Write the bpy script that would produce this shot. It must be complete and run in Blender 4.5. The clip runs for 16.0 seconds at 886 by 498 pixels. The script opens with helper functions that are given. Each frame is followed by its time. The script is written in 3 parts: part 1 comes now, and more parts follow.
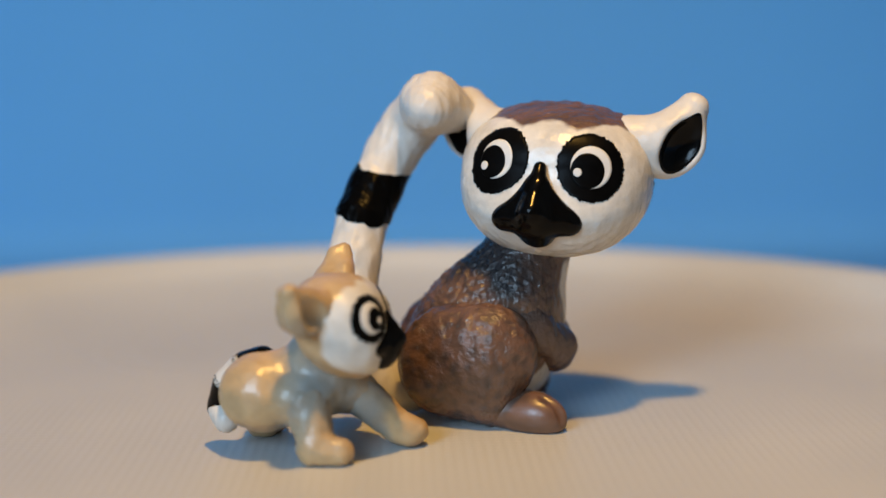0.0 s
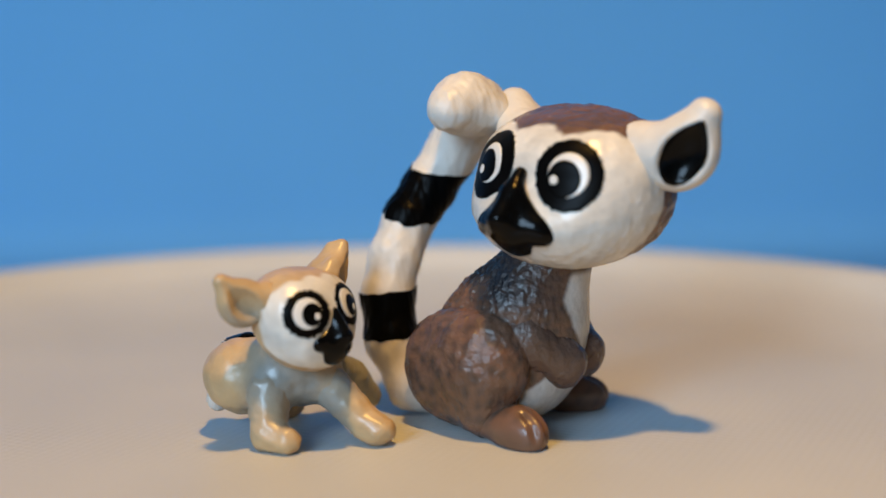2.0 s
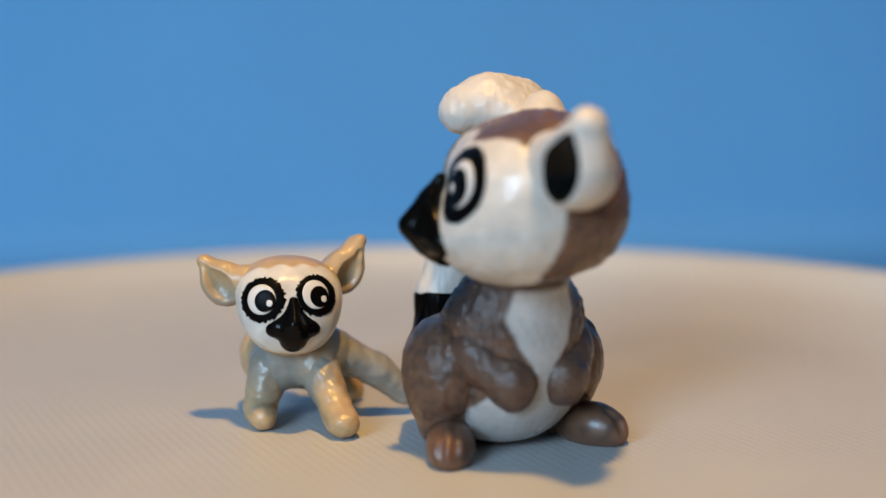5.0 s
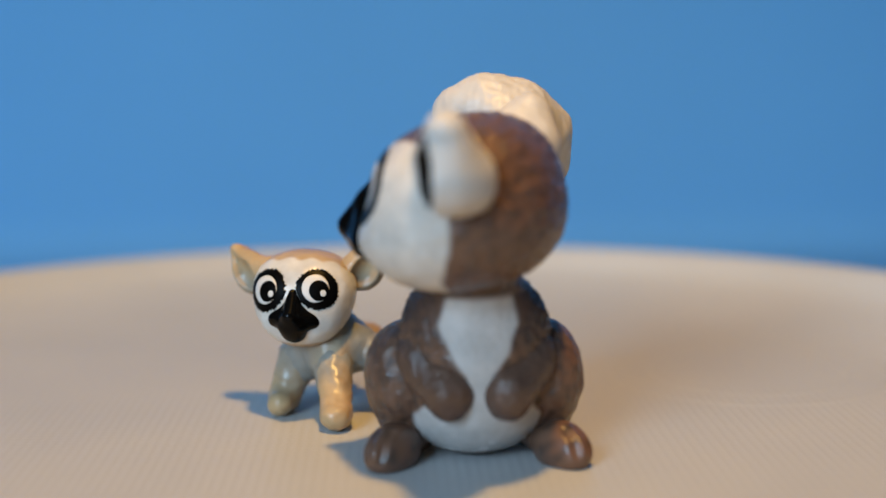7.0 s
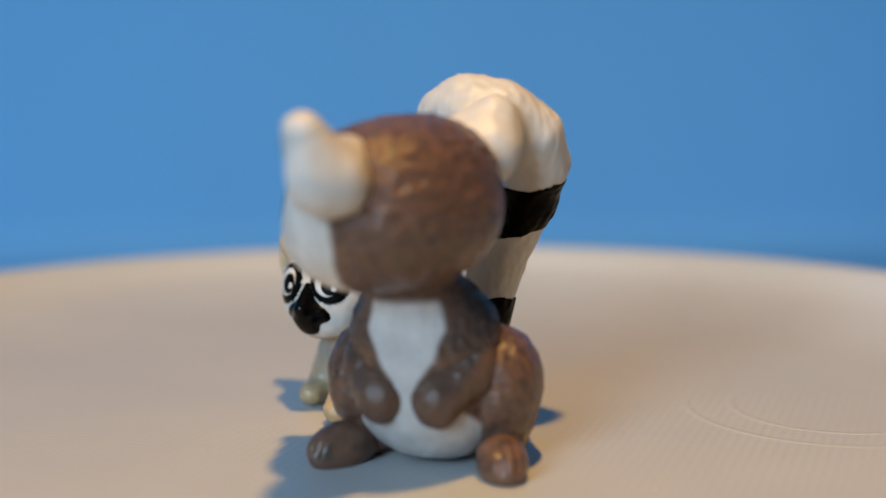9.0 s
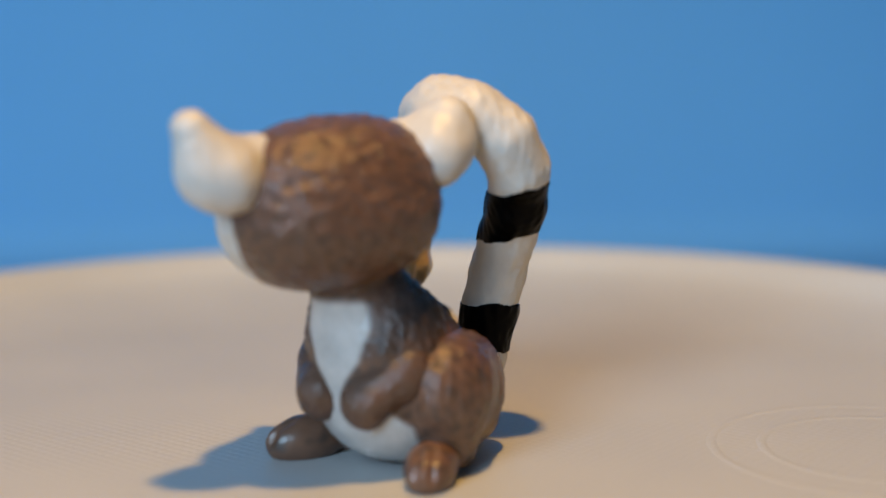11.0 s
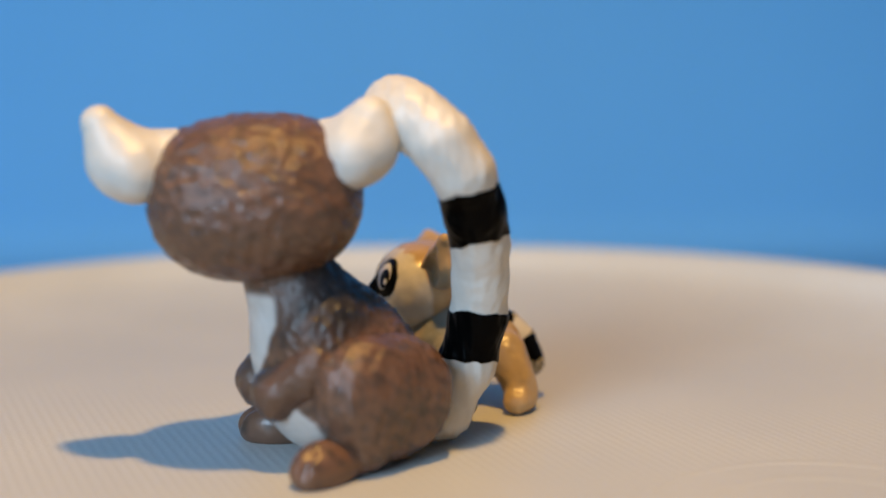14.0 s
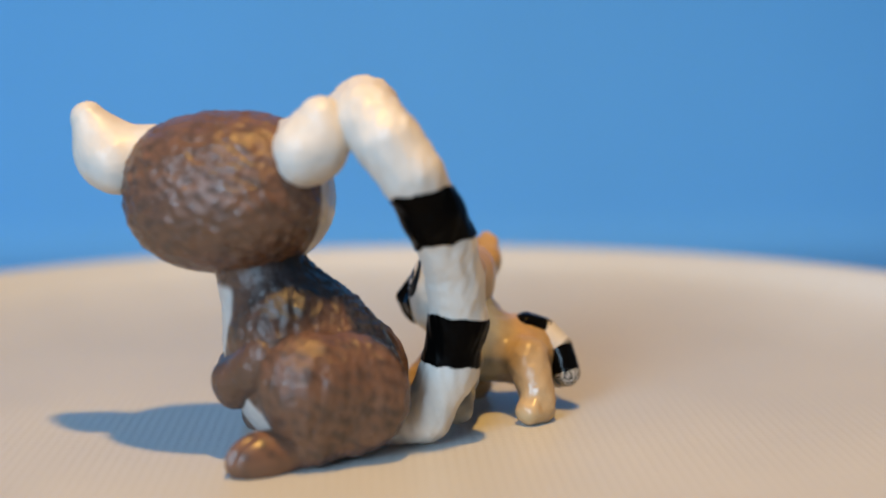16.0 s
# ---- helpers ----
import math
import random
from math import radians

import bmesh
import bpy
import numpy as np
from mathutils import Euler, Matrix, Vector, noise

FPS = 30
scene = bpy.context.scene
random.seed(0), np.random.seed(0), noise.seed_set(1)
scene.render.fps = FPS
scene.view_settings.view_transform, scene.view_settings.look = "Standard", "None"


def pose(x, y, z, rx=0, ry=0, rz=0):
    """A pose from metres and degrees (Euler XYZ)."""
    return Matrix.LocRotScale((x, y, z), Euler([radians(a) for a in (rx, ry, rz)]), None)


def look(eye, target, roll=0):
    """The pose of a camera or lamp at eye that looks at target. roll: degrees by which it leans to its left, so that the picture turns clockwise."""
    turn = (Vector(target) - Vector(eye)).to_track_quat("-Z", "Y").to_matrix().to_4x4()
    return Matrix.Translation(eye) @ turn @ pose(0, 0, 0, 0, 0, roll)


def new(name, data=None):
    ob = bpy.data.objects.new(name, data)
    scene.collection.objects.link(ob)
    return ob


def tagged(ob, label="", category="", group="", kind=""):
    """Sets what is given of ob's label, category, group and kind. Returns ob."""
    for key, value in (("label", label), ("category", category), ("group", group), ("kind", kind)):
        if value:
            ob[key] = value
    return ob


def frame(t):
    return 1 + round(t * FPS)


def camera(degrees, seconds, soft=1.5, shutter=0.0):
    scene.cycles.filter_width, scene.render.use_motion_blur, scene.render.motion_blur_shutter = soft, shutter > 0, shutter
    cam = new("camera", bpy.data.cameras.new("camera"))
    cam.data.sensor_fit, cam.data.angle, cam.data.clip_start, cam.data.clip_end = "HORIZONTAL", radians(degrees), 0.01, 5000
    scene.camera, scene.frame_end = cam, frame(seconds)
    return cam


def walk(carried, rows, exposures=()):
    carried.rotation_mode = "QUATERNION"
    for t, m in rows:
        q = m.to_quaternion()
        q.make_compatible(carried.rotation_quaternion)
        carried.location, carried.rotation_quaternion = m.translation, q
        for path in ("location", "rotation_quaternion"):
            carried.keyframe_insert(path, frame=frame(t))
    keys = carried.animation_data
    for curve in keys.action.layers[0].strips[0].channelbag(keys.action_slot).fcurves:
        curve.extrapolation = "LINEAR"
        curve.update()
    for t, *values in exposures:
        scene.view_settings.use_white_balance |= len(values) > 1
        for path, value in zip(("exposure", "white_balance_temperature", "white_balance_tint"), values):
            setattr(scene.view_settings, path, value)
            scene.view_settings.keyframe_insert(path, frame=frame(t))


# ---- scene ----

MM = 0.001

# ---- camera ----
EYE = (0.0, -0.2100, 0.05638)
YAW, PITCH = radians(1.670), radians(8.026)
AIM = (EYE[0] + math.sin(YAW) * math.cos(PITCH), EYE[1] + math.cos(YAW) * math.cos(PITCH), EYE[2] - math.sin(PITCH))
cam = camera(33.92, 16.0)
cam.data.dof.use_dof = True
cam.data.dof.focus_distance = 0.211
cam.data.dof.aperture_fstop = 7.6
# the clip brightens a little towards its end
walk(cam, [(0.0, look(EYE, AIM, -0.5)), (16.0, look(EYE, AIM, -0.5))],
     [(0.0, -0.09), (1.5, 0.0), (3.5, 0.02), (6.5, -0.09), (9.0, -0.09), (12.0, 0.0), (14.5, 0.14), (16.0, 0.17)])

# ---- light ----
world = bpy.data.worlds.new("room_air")
world.use_nodes = True
world.node_tree.nodes["Background"].inputs["Color"].default_value = (0.55, 0.72, 1.0, 1)
world.node_tree.nodes["Background"].inputs["Strength"].default_value = 0.3
scene.world = world

# a warm desk lamp with a shade, over the turntable
bulb = bpy.data.lights.new("lamp_bulb", "SPOT")
bulb.energy, bulb.shadow_soft_size, bulb.color = 7.3, 0.012, (1.0, 0.55, 0.13)
bulb.spot_size, bulb.spot_blend = radians(110), 1.0
new("lamp_bulb", bulb).matrix_world = look((0.0205, -0.126, 0.415), (0.004, 0.0, 0.0))

day = bpy.data.lights.new("window_daylight", "AREA")
day.shape, day.size, day.size_y, day.energy, day.color = "RECTANGLE", 0.9, 0.9, 51.5, (0.50, 0.74, 1.0)
new("window_daylight", day).matrix_world = look((-1.10, -1.93, 0.92), (0.0, 0.1, 0.05))


# ---- materials ----
def material(name, base, rough=0.5, vary=0.12, scale=200.0, bump=0.1, bump_scale=900.0, metal=0.0, coat=0.0, spec=0.5):
    """A procedural surface: a base colour with variation at two scales and fine relief. Scales are per metre."""
    m = bpy.data.materials.new(name)
    m.use_nodes = True
    n, l = m.node_tree.nodes, m.node_tree.links
    b = n["Principled BSDF"]
    b.inputs["Roughness"].default_value, b.inputs["Metallic"].default_value = rough, metal
    b.inputs["Coat Weight"].default_value, b.inputs["Coat Roughness"].default_value = coat, 0.15
    b.inputs["Specular IOR Level"].default_value = spec
    at = n.new("ShaderNodeTexCoord")
    coarse, fine = n.new("ShaderNodeTexNoise"), n.new("ShaderNodeTexNoise")
    coarse.inputs["Scale"].default_value, coarse.inputs["Detail"].default_value = scale, 4
    fine.inputs["Scale"].default_value, fine.inputs["Detail"].default_value = bump_scale, 5
    for t in (coarse, fine):
        l.new(at.outputs["Object"], t.inputs["Vector"])
    mix = n.new("ShaderNodeMix")
    mix.data_type = "RGBA"
    mix.inputs["A"].default_value = (*[c * (1 - vary) for c in base], 1)
    mix.inputs["B"].default_value = (*[min(1, c * (1 + vary)) for c in base], 1)
    add = n.new("ShaderNodeMath")
    add.operation = "MULTIPLY_ADD"
    add.inputs[1].default_value = 0.35
    l.new(fine.outputs["Fac"], add.inputs[0])
    l.new(coarse.outputs["Fac"], add.inputs[2])
    lo = n.new("ShaderNodeMapRange")
    lo.inputs["From Min"].default_value, lo.inputs["From Max"].default_value = 0.45, 0.9
    l.new(add.outputs[0], lo.inputs["Value"])
    l.new(lo.outputs[0], mix.inputs["Factor"])
    l.new(mix.outputs["Result"], b.inputs["Base Color"])
    gloss = n.new("ShaderNodeMapRange")
    gloss.inputs["To Min"].default_value, gloss.inputs["To Max"].default_value = max(0.04, rough - 0.08), rough + 0.1
    l.new(coarse.outputs["Fac"], gloss.inputs["Value"])
    l.new(gloss.outputs[0], b.inputs["Roughness"])
    bp = n.new("ShaderNodeBump")
    bp.inputs["Strength"].default_value, bp.inputs["Distance"].default_value = bump, 0.0004
    l.new(fine.outputs["Fac"], bp.inputs["Height"])
    l.new(bp.outputs["Normal"], b.inputs["Normal"])
    return m


def painted(name, rough, vary, bump, bump_scale, coat=0.0):
    """As material(), with the base colour taken from the mesh's paint layer."""
    m = material(name, (0.5, 0.5, 0.5), rough, vary, 260.0, bump, bump_scale, 0.0, coat)
    n, l = m.node_tree.nodes, m.node_tree.links
    mix = next(x for x in n if x.bl_idname == "ShaderNodeMix")
    paint = n.new("ShaderNodeAttribute")
    paint.attribute_name = "paint"
    # the white areas are moulded smoother than the fur
    pale, depth = n.new("ShaderNodeRGBToBW"), n.new("ShaderNodeMapRange")
    depth.inputs["From Min"].default_value, depth.inputs["From Max"].default_value = 0.1, 0.5
    depth.inputs["To Min"].default_value, depth.inputs["To Max"].default_value = bump, bump * 0.3
    l.new(paint.outputs["Color"], pale.inputs["Color"])
    l.new(pale.outputs["Val"], depth.inputs["Value"])
    l.new(depth.outputs[0], next(x for x in n if x.bl_idname == "ShaderNodeBump").inputs["Strength"])
    for side, k in (("A", 1 - vary), ("B", 1 + vary)):
        dim = n.new("ShaderNodeMix")
        dim.data_type, dim.blend_type = "RGBA", "MULTIPLY"
        dim.inputs["Factor"].default_value = 1
        dim.inputs["B"].default_value = (k, k, k, 1)
        l.new(paint.outputs["Color"], dim.inputs["A"])
        l.new(dim.outputs["Result"], mix.inputs[side])
    return m


FUR = painted("painted_fur", 0.23, 0.15, 0.9, 950.0, 0.0)
next(x for x in FUR.node_tree.nodes if x.bl_idname == "ShaderNodeBump").inputs["Distance"].default_value = 0.0005
CREAM = painted("painted_cream_fur", 0.30, 0.16, 0.9, 420.0, 0.0)
SMOOTH = painted("smooth_brown_paint", 0.30, 0.18, 0.25, 500.0)
WHITE = material("white_paint", (0.59, 0.56, 0.51), 0.42, 0.07, 300.0, 0.45, 520.0)
BLACK = material("black_paint", (0.002, 0.002, 0.002), 0.14, 0.3, 300.0, 0.08, 900.0, 0.0, 0.0, 0.13)
BAND = material("black_band_paint", (0.0015, 0.0015, 0.0015), 0.30, 0.3, 300.0, 0.4, 420.0, 0.0, 0.0, 0.04)
PRINT = material("black_eye_print", (0.002, 0.002, 0.002), 0.34, 0.3, 300.0, 0.1, 900.0, 0.0, 0.0, 0.05)
GLINT = material("white_eye_print", (0.64, 0.63, 0.60), 0.35, 0.04, 300.0, 0.05, 900.0, 0.0, 0.2)
BLUE = material("blue_backdrop_paper", (0.128, 0.365, 0.635), 0.8, 0.03, 9.0, 0.08, 700.0, 0.0, 0.0, 0.2)
PLASTER = material("plain_wall_paint", (0.30, 0.29, 0.28), 0.9, 0.05, 3.0, 0.1, 60.0)
FLOORING = material("oak_floor", (0.30, 0.20, 0.12), 0.5, 0.2, 6.0, 0.1, 60.0)
OAK = material("table_wood", (0.34, 0.22, 0.12), 0.45, 0.2, 14.0, 0.1, 160.0)


def plastic():
    """Pale matt plastic with a fine moulded square weave, about 0.8 mm from rib to rib."""
    m = material("pale_moulded_plastic", (0.475, 0.485, 0.482), 0.44, 0.05, 26.0, 0.15, 1500.0)
    n, l = m.node_tree.nodes, m.node_tree.links
    at = next(x for x in n if x.bl_idname == "ShaderNodeTexCoord")
    grain = next(x for x in n if x.bl_idname == "ShaderNodeBump")
    waves = []
    for axis in ("X", "Y"):
        w = n.new("ShaderNodeTexWave")
        w.bands_direction, w.wave_profile = axis, "SIN"
        w.inputs["Scale"].default_value = 215.0
        l.new(at.outputs["Object"], w.inputs["Vector"])
        waves.append(w)
    both = n.new("ShaderNodeMath")
    both.operation = "ADD"
    for k, w in enumerate(waves):
        l.new(w.outputs["Fac"], both.inputs[k])
    weave = n.new("ShaderNodeBump")
    weave.inputs["Strength"].default_value, weave.inputs["Distance"].default_value = 0.22, 0.00012
    l.new(both.outputs[0], weave.inputs["Height"])
    l.new(grain.outputs["Normal"], weave.inputs["Normal"])
    l.new(weave.outputs["Normal"], n["Principled BSDF"].inputs["Normal"])
    return m


PLASTIC = plastic()


# ---- modelling ----
def part(name, bm, mat, parent=None, label="", smooth=True):
    me = bpy.data.meshes.new(name)
    bmesh.ops.recalc_face_normals(bm, faces=bm.faces)
    bm.to_mesh(me)
    bm.free()
    me.materials.append(mat)
    me.polygons.foreach_set("use_smooth", [smooth] * len(me.polygons))
    ob = new(name, me)
    ob.parent = parent
    return tagged(ob, label)


def box(bm, lo, hi, bevel=0.0):
    made = bmesh.ops.create_cube(bm, size=1.0)["verts"]
    for v in made:
        v.co = [(a + b) / 2 + c * (b - a) for a, b, c in zip(lo, hi, v.co)]
    if bevel:
        bmesh.ops.bevel(bm, geom=[e for e in bm.edges if e.verts[0] in made], offset=bevel, segments=2, affect="EDGES")


def lathe(bm, profile, segments=160):
    rings = [[bm.verts.new((r * math.cos(a), r * math.sin(a), z)) for a in (2 * math.pi * k / segments for k in range(segments))] for r, z in profile]
    for a, b in zip(rings, rings[1:]):
        for k in range(segments):
            bm.faces.new((a[k], a[(k + 1) % segments], b[(k + 1) % segments], b[k]))
    bm.faces.new(rings[0])
    bm.faces.new(rings[-1])


# fields: functions of an (n, 3) array in millimetres, negative inside
def blob(c, r, turn=None):
    """An ellipsoid. turn: a 3 x 3 array whose rows are its axes."""
    c, r = np.array(c, float), np.array(r, float)

    def f(q):
        d = q - c
        if turn is not None:
            d = d @ np.array(turn).T
        k = np.sqrt(((d / r) ** 2).sum(1))
        return (k - 1) * r.min() if r.max() / r.min() > 3 else (k - 1) * k / np.maximum(np.sqrt(((d / r ** 2) ** 2).sum(1)), 1e-6)
    return f


def egg(c, turn, side, front, back, top, bottom, power, taper, lean, brow=0.0):
    """A moulded skull: a squarish ellipsoid with its own radius to each side, that widens by taper per centimetre upwards, leans forwards with height and sits back at the brow."""
    c, turn = np.array(c, float), np.array(turn)

    def f(q):
        u, w, v = ((q - c) @ turn.T).T
        u = u / (side * (1 + taper * v / 10))
        w = w - lean * v
        set_back = np.clip((v + 3.5) / 8, 0, 1)
        set_back = 1 - brow * set_back ** 2 * (3 - 2 * set_back)
        w, v = w / np.where(w > 0, front * set_back, back), v / np.where(v > 0, top, bottom)
        return ((np.abs(u) ** power + np.abs(w) ** power + np.abs(v) ** power) ** (1 / power) - 1) * top
    return f


def head_axes(yaw, nod, roll):
    """Rows: the head's left, forward and up, from degrees."""
    yaw, nod, roll = radians(yaw), radians(nod), radians(roll)
    ahead = np.array([math.cos(yaw) * math.cos(nod), math.sin(yaw) * math.cos(nod), math.sin(nod)])
    left = np.cross((0, 0, 1), ahead)
    left = left / np.linalg.norm(left)
    up = np.cross(ahead, left)
    return np.stack([left * math.cos(roll) - up * math.sin(roll), ahead, up * math.cos(roll) + left * math.sin(roll)])


def tangents(f, q, up):
    """Right, up and out on a surface at q."""
    out = slope(f, np.array([q]))[0]
    right = np.cross(up, out)
    right = right / np.linalg.norm(right)
    return right, np.cross(out, right), out


def leaf(rx, ry, tilt=0.0, pinch=0.5):
    """An outline that narrows to a soft point at its upper end."""
    def f(a):
        x, y = rx * math.cos(a) * (1 - pinch * max(0.0, math.sin(a)) ** 1.5), ry * math.sin(a)
        c, s = math.cos(radians(tilt)), math.sin(radians(tilt))
        return c * x - s * y, s * x + c * y
    return f


def limb(a, b, ra, rb):
    """A capsule that tapers from ra to rb."""
    a, b = np.array(a, float), np.array(b, float)

    def f(q):
        d = b - a
        h = np.clip(((q - a) @ d) / (d @ d), 0, 1)
        return np.sqrt(((q - a - h[:, None] * d) ** 2).sum(1)) - (ra + (rb - ra) * h)
    return f


def blend(fields, k):
    def f(q):
        v = fields[0](q)
        for g in fields[1:]:
            w = g(q)
            h = np.clip(0.5 + 0.5 * (v - w) / k, 0, 1)
            v = v * (1 - h) + w * h - k * h * (1 - h)
        return v
    return f


def carve(f, g, k):
    def h(q):
        a, b = f(q), -g(q)
        m = np.clip(0.5 - 0.5 * (a - b) / k, 0, 1)
        return a * (1 - m) + b * m + k * m * (1 - m)
    return h


def above(f, z):
    return lambda q: np.maximum(f(q), z - q[:, 2])


def ripple(q, size, seed):
    """Smooth uneven relief from a few crossed waves, about -1 to 1."""
    rng = np.random.RandomState(seed)
    v = 0
    for _ in range(14):
        d = rng.normal(size=3)
        d *= rng.uniform(0.6, 1.6) / np.linalg.norm(d) / size * 2 * np.pi
        v = v + np.sin(q @ d + rng.uniform(0, 7) + 1.2 * np.sin(q @ d[[1, 2, 0]] * 0.37))
    return v / 5


def skin(f, lo, hi, step):
    """Surface nets: vertices (n, 3) and quads of the field's zero surface within a box."""
    lo, hi = np.array(lo, float), np.array(hi, float)
    n = np.ceil((hi - lo) / step).astype(int) + 1
    grid = np.stack(np.meshgrid(*[lo[k] + step * np.arange(n[k]) for k in range(3)], indexing="ij"), -1)
    v = f(grid.reshape(-1, 3)).reshape(n)
    neg = v < 0
    cells = tuple(n - 1)
    total, count = np.zeros((*cells, 3)), np.zeros(cells)
    corner = [(i, j, k) for i in (0, 1) for j in (0, 1) for k in (0, 1)]
    cut = lambda a, o: a[o[0]:o[0] + cells[0], o[1]:o[1] + cells[1], o[2]:o[2] + cells[2]]
    for a in corner:
        for axis in range(3):
            if a[axis]:
                continue
            b = list(a)
            b[axis] = 1
            va, vb = cut(v, a), cut(v, b)
            x = (va < 0) != (vb < 0)
            t = np.where(x, va / np.where(x, va - vb, 1), 0)
            for k in range(3):
                total[..., k] += x * (a[k] + (t if k == axis else 0))
            count += x
    live = count > 0
    index = -np.ones(cells, int)
    index[live] = np.arange(live.sum())
    where = np.argwhere(live)
    verts = lo + step * (where + total[live] / count[live][:, None])
    quads = []
    for axis in range(3):
        u, w = (axis + 1) % 3, (axis + 2) % 3
        sl = [slice(None)] * 3
        sl[axis] = slice(0, n[axis] - 1)
        up = [slice(None)] * 3
        up[axis] = slice(1, n[axis])
        x = neg[tuple(sl)] != neg[tuple(up)]
        at = np.argwhere(x)
        at = at[(at[:, u] > 0) & (at[:, w] > 0) & (at[:, u] < n[u] - 1) & (at[:, w] < n[w] - 1)]
        flip = ~neg[tuple(at.T)]
        du, dw = np.eye(3, dtype=int)[u], np.eye(3, dtype=int)[w]
        q = np.stack([index[tuple((at - a * du - b * dw).T)] for a, b in ((0, 0), (1, 0), (1, 1), (0, 1))], 1)
        q[flip] = q[flip][:, ::-1]
        quads.append(q)
    return verts, np.concatenate(quads)


def slope(f, q):
    h = 0.05
    g = np.stack([f(q + h * np.eye(3)[k]) - f(q - h * np.eye(3)[k]) for k in range(3)], 1)
    return g / np.maximum(np.linalg.norm(g, axis=1), 1e-9)[:, None]


def sculpt(name, f, lo, hi, step, mat, parent, origin, label="", paint=None, relief=None):
    """One moulded piece: the field's surface, with fur relief along its normals and a paint layer."""
    v, q = skin(f, lo, hi, step)
    for _ in range(3):
        v -= slope(f, v) * np.clip(f(v), -0.3, 0.3)[:, None]
    if relief:
        v = v + slope(f, v) * relief(v)[:, None]
    me = bpy.data.meshes.new(name)
    me.from_pydata(((v - np.array(origin)) * MM).tolist(), [], q.tolist())
    me.materials.append(mat)
    me.polygons.foreach_set("use_smooth", [True] * len(me.polygons))
    if paint:
        layer = me.attributes.new("paint", "FLOAT_COLOR", "POINT")
        layer.data.foreach_set("color", np.concatenate([paint(v), np.ones((len(v), 1))], 1).ravel())
    ob = new(name, me)
    ob.parent = parent
    return tagged(ob, label)


def decal(name, f, centre, right, up, outline, lift, mat, parent, origin, label="", rings=9, spokes=56):
    """Printed paint that lies on a moulded surface: a disc with the given outline, laid along the surface and lifted by its thickness."""
    centre, right, up = (np.array(a, float) for a in (centre, right, up))
    out = np.cross(right, up)
    edge = np.array([outline(2 * math.pi * k / spokes) for k in range(spokes)])
    mid = edge.mean(0)
    pts = np.concatenate([[mid]] + [mid + (edge - mid) * i / rings for i in range(1, rings + 1)])
    base = centre + pts[:, :1] * right + pts[:, 1:] * up
    near = np.full(len(base), -8.0)
    for step in range(120):
        near += 0.7 * np.clip(f(base - out * near[:, None]), -0.4, 0.4)
    hit = base - out * near[:, None]
    n = slope(f, hit)
    top, low = hit + n * lift, hit - n * 0.2
    faces = [(0, 1 + k, 1 + (k + 1) % spokes) for k in range(spokes)]
    for i in range(rings - 1):
        a, b = 1 + i * spokes, 1 + (i + 1) * spokes
        faces += [(a + k, b + k, b + (k + 1) % spokes, a + (k + 1) % spokes) for k in range(spokes)]
    a, m = 1 + (rings - 1) * spokes, len(base)
    faces += [(a + k, m + k, m + (k + 1) % spokes, a + (k + 1) % spokes) for k in range(spokes)]
    v = np.concatenate([top, low[a:]])
    me = bpy.data.meshes.new(name)
    me.from_pydata(((v - np.array(origin)) * MM).tolist(), [], faces)
    me.materials.append(mat)
    me.polygons.foreach_set("use_smooth", [True] * len(me.polygons))
    ob = new(name, me)
    ob.parent = parent
    return tagged(ob, label)


def oval(rx, ry, tilt=0.0, dx=0.0, dy=0.0, rough=0.0, seed=0):
    rng = np.random.RandomState(seed)
    teeth = rng.uniform(-1, 1, 400)

    def f(a):
        k = 1 + rough * teeth[int(a * 60) % 400]
        x, y = rx * k * math.cos(a), ry * k * math.sin(a)
        c, s = math.cos(radians(tilt)), math.sin(radians(tilt))
        return dx + c * x - s * y, dy + s * x + c * y
    return f


def soft(x, w):
    """0 to 1 as x goes from -w to w."""
    return np.clip(0.5 + 0.5 * x / w, 0, 1)


def lerp(a, b, m):
    return np.array(a) * (1 - m[:, None]) + np.array(b) * m[:, None] if np.ndim(a) == 1 else a * (1 - m[:, None]) + np.array(b) * m[:, None]


# ---- the room ----
def room():
    z0 = -0.782
    bm = bmesh.new()
    box(bm, (-1.6, -2.0, z0 - 0.1), (1.6, 1.4, z0))
    tagged(part("floor", bm, FLOORING, smooth=False), "brown wooden room floor", "floor", kind="structure")
    bm = bmesh.new()
    box(bm, (-1.6, -2.0, 1.75), (1.6, 1.4, 1.85))
    tagged(part("ceiling", bm, PLASTER, smooth=False), "plain pale ceiling", "ceiling", kind="structure")
    for name, lo, hi in (("wall_north", (-1.7, 1.4, z0), (1.7, 1.5, 1.75)), ("wall_east", (1.6, -2.0, z0), (1.7, 1.4, 1.75)), ("wall_west", (-1.7, -2.0, z0), (-1.6, 1.4, 1.75))):
        bm = bmesh.new()
        box(bm, lo, hi)
        tagged(part(name, bm, PLASTER, smooth=False), "plain pale painted wall", "wall", kind="structure")
    bm = bmesh.new()
    for lo, hi in (((-1.7, -2.1, z0), (-1.58, -2.0, 1.75)), ((-0.62, -2.1, z0), (1.7, -2.0, 1.75)), ((-1.58, -2.1, z0), (-0.62, -2.0, 0.44)), ((-1.58, -2.1, 1.40), (-0.62, -2.0, 1.75))):
        box(bm, lo, hi)
    tagged(part("wall_south", bm, PLASTER, smooth=False), "plain pale wall with a window opening", "wall", kind="structure")


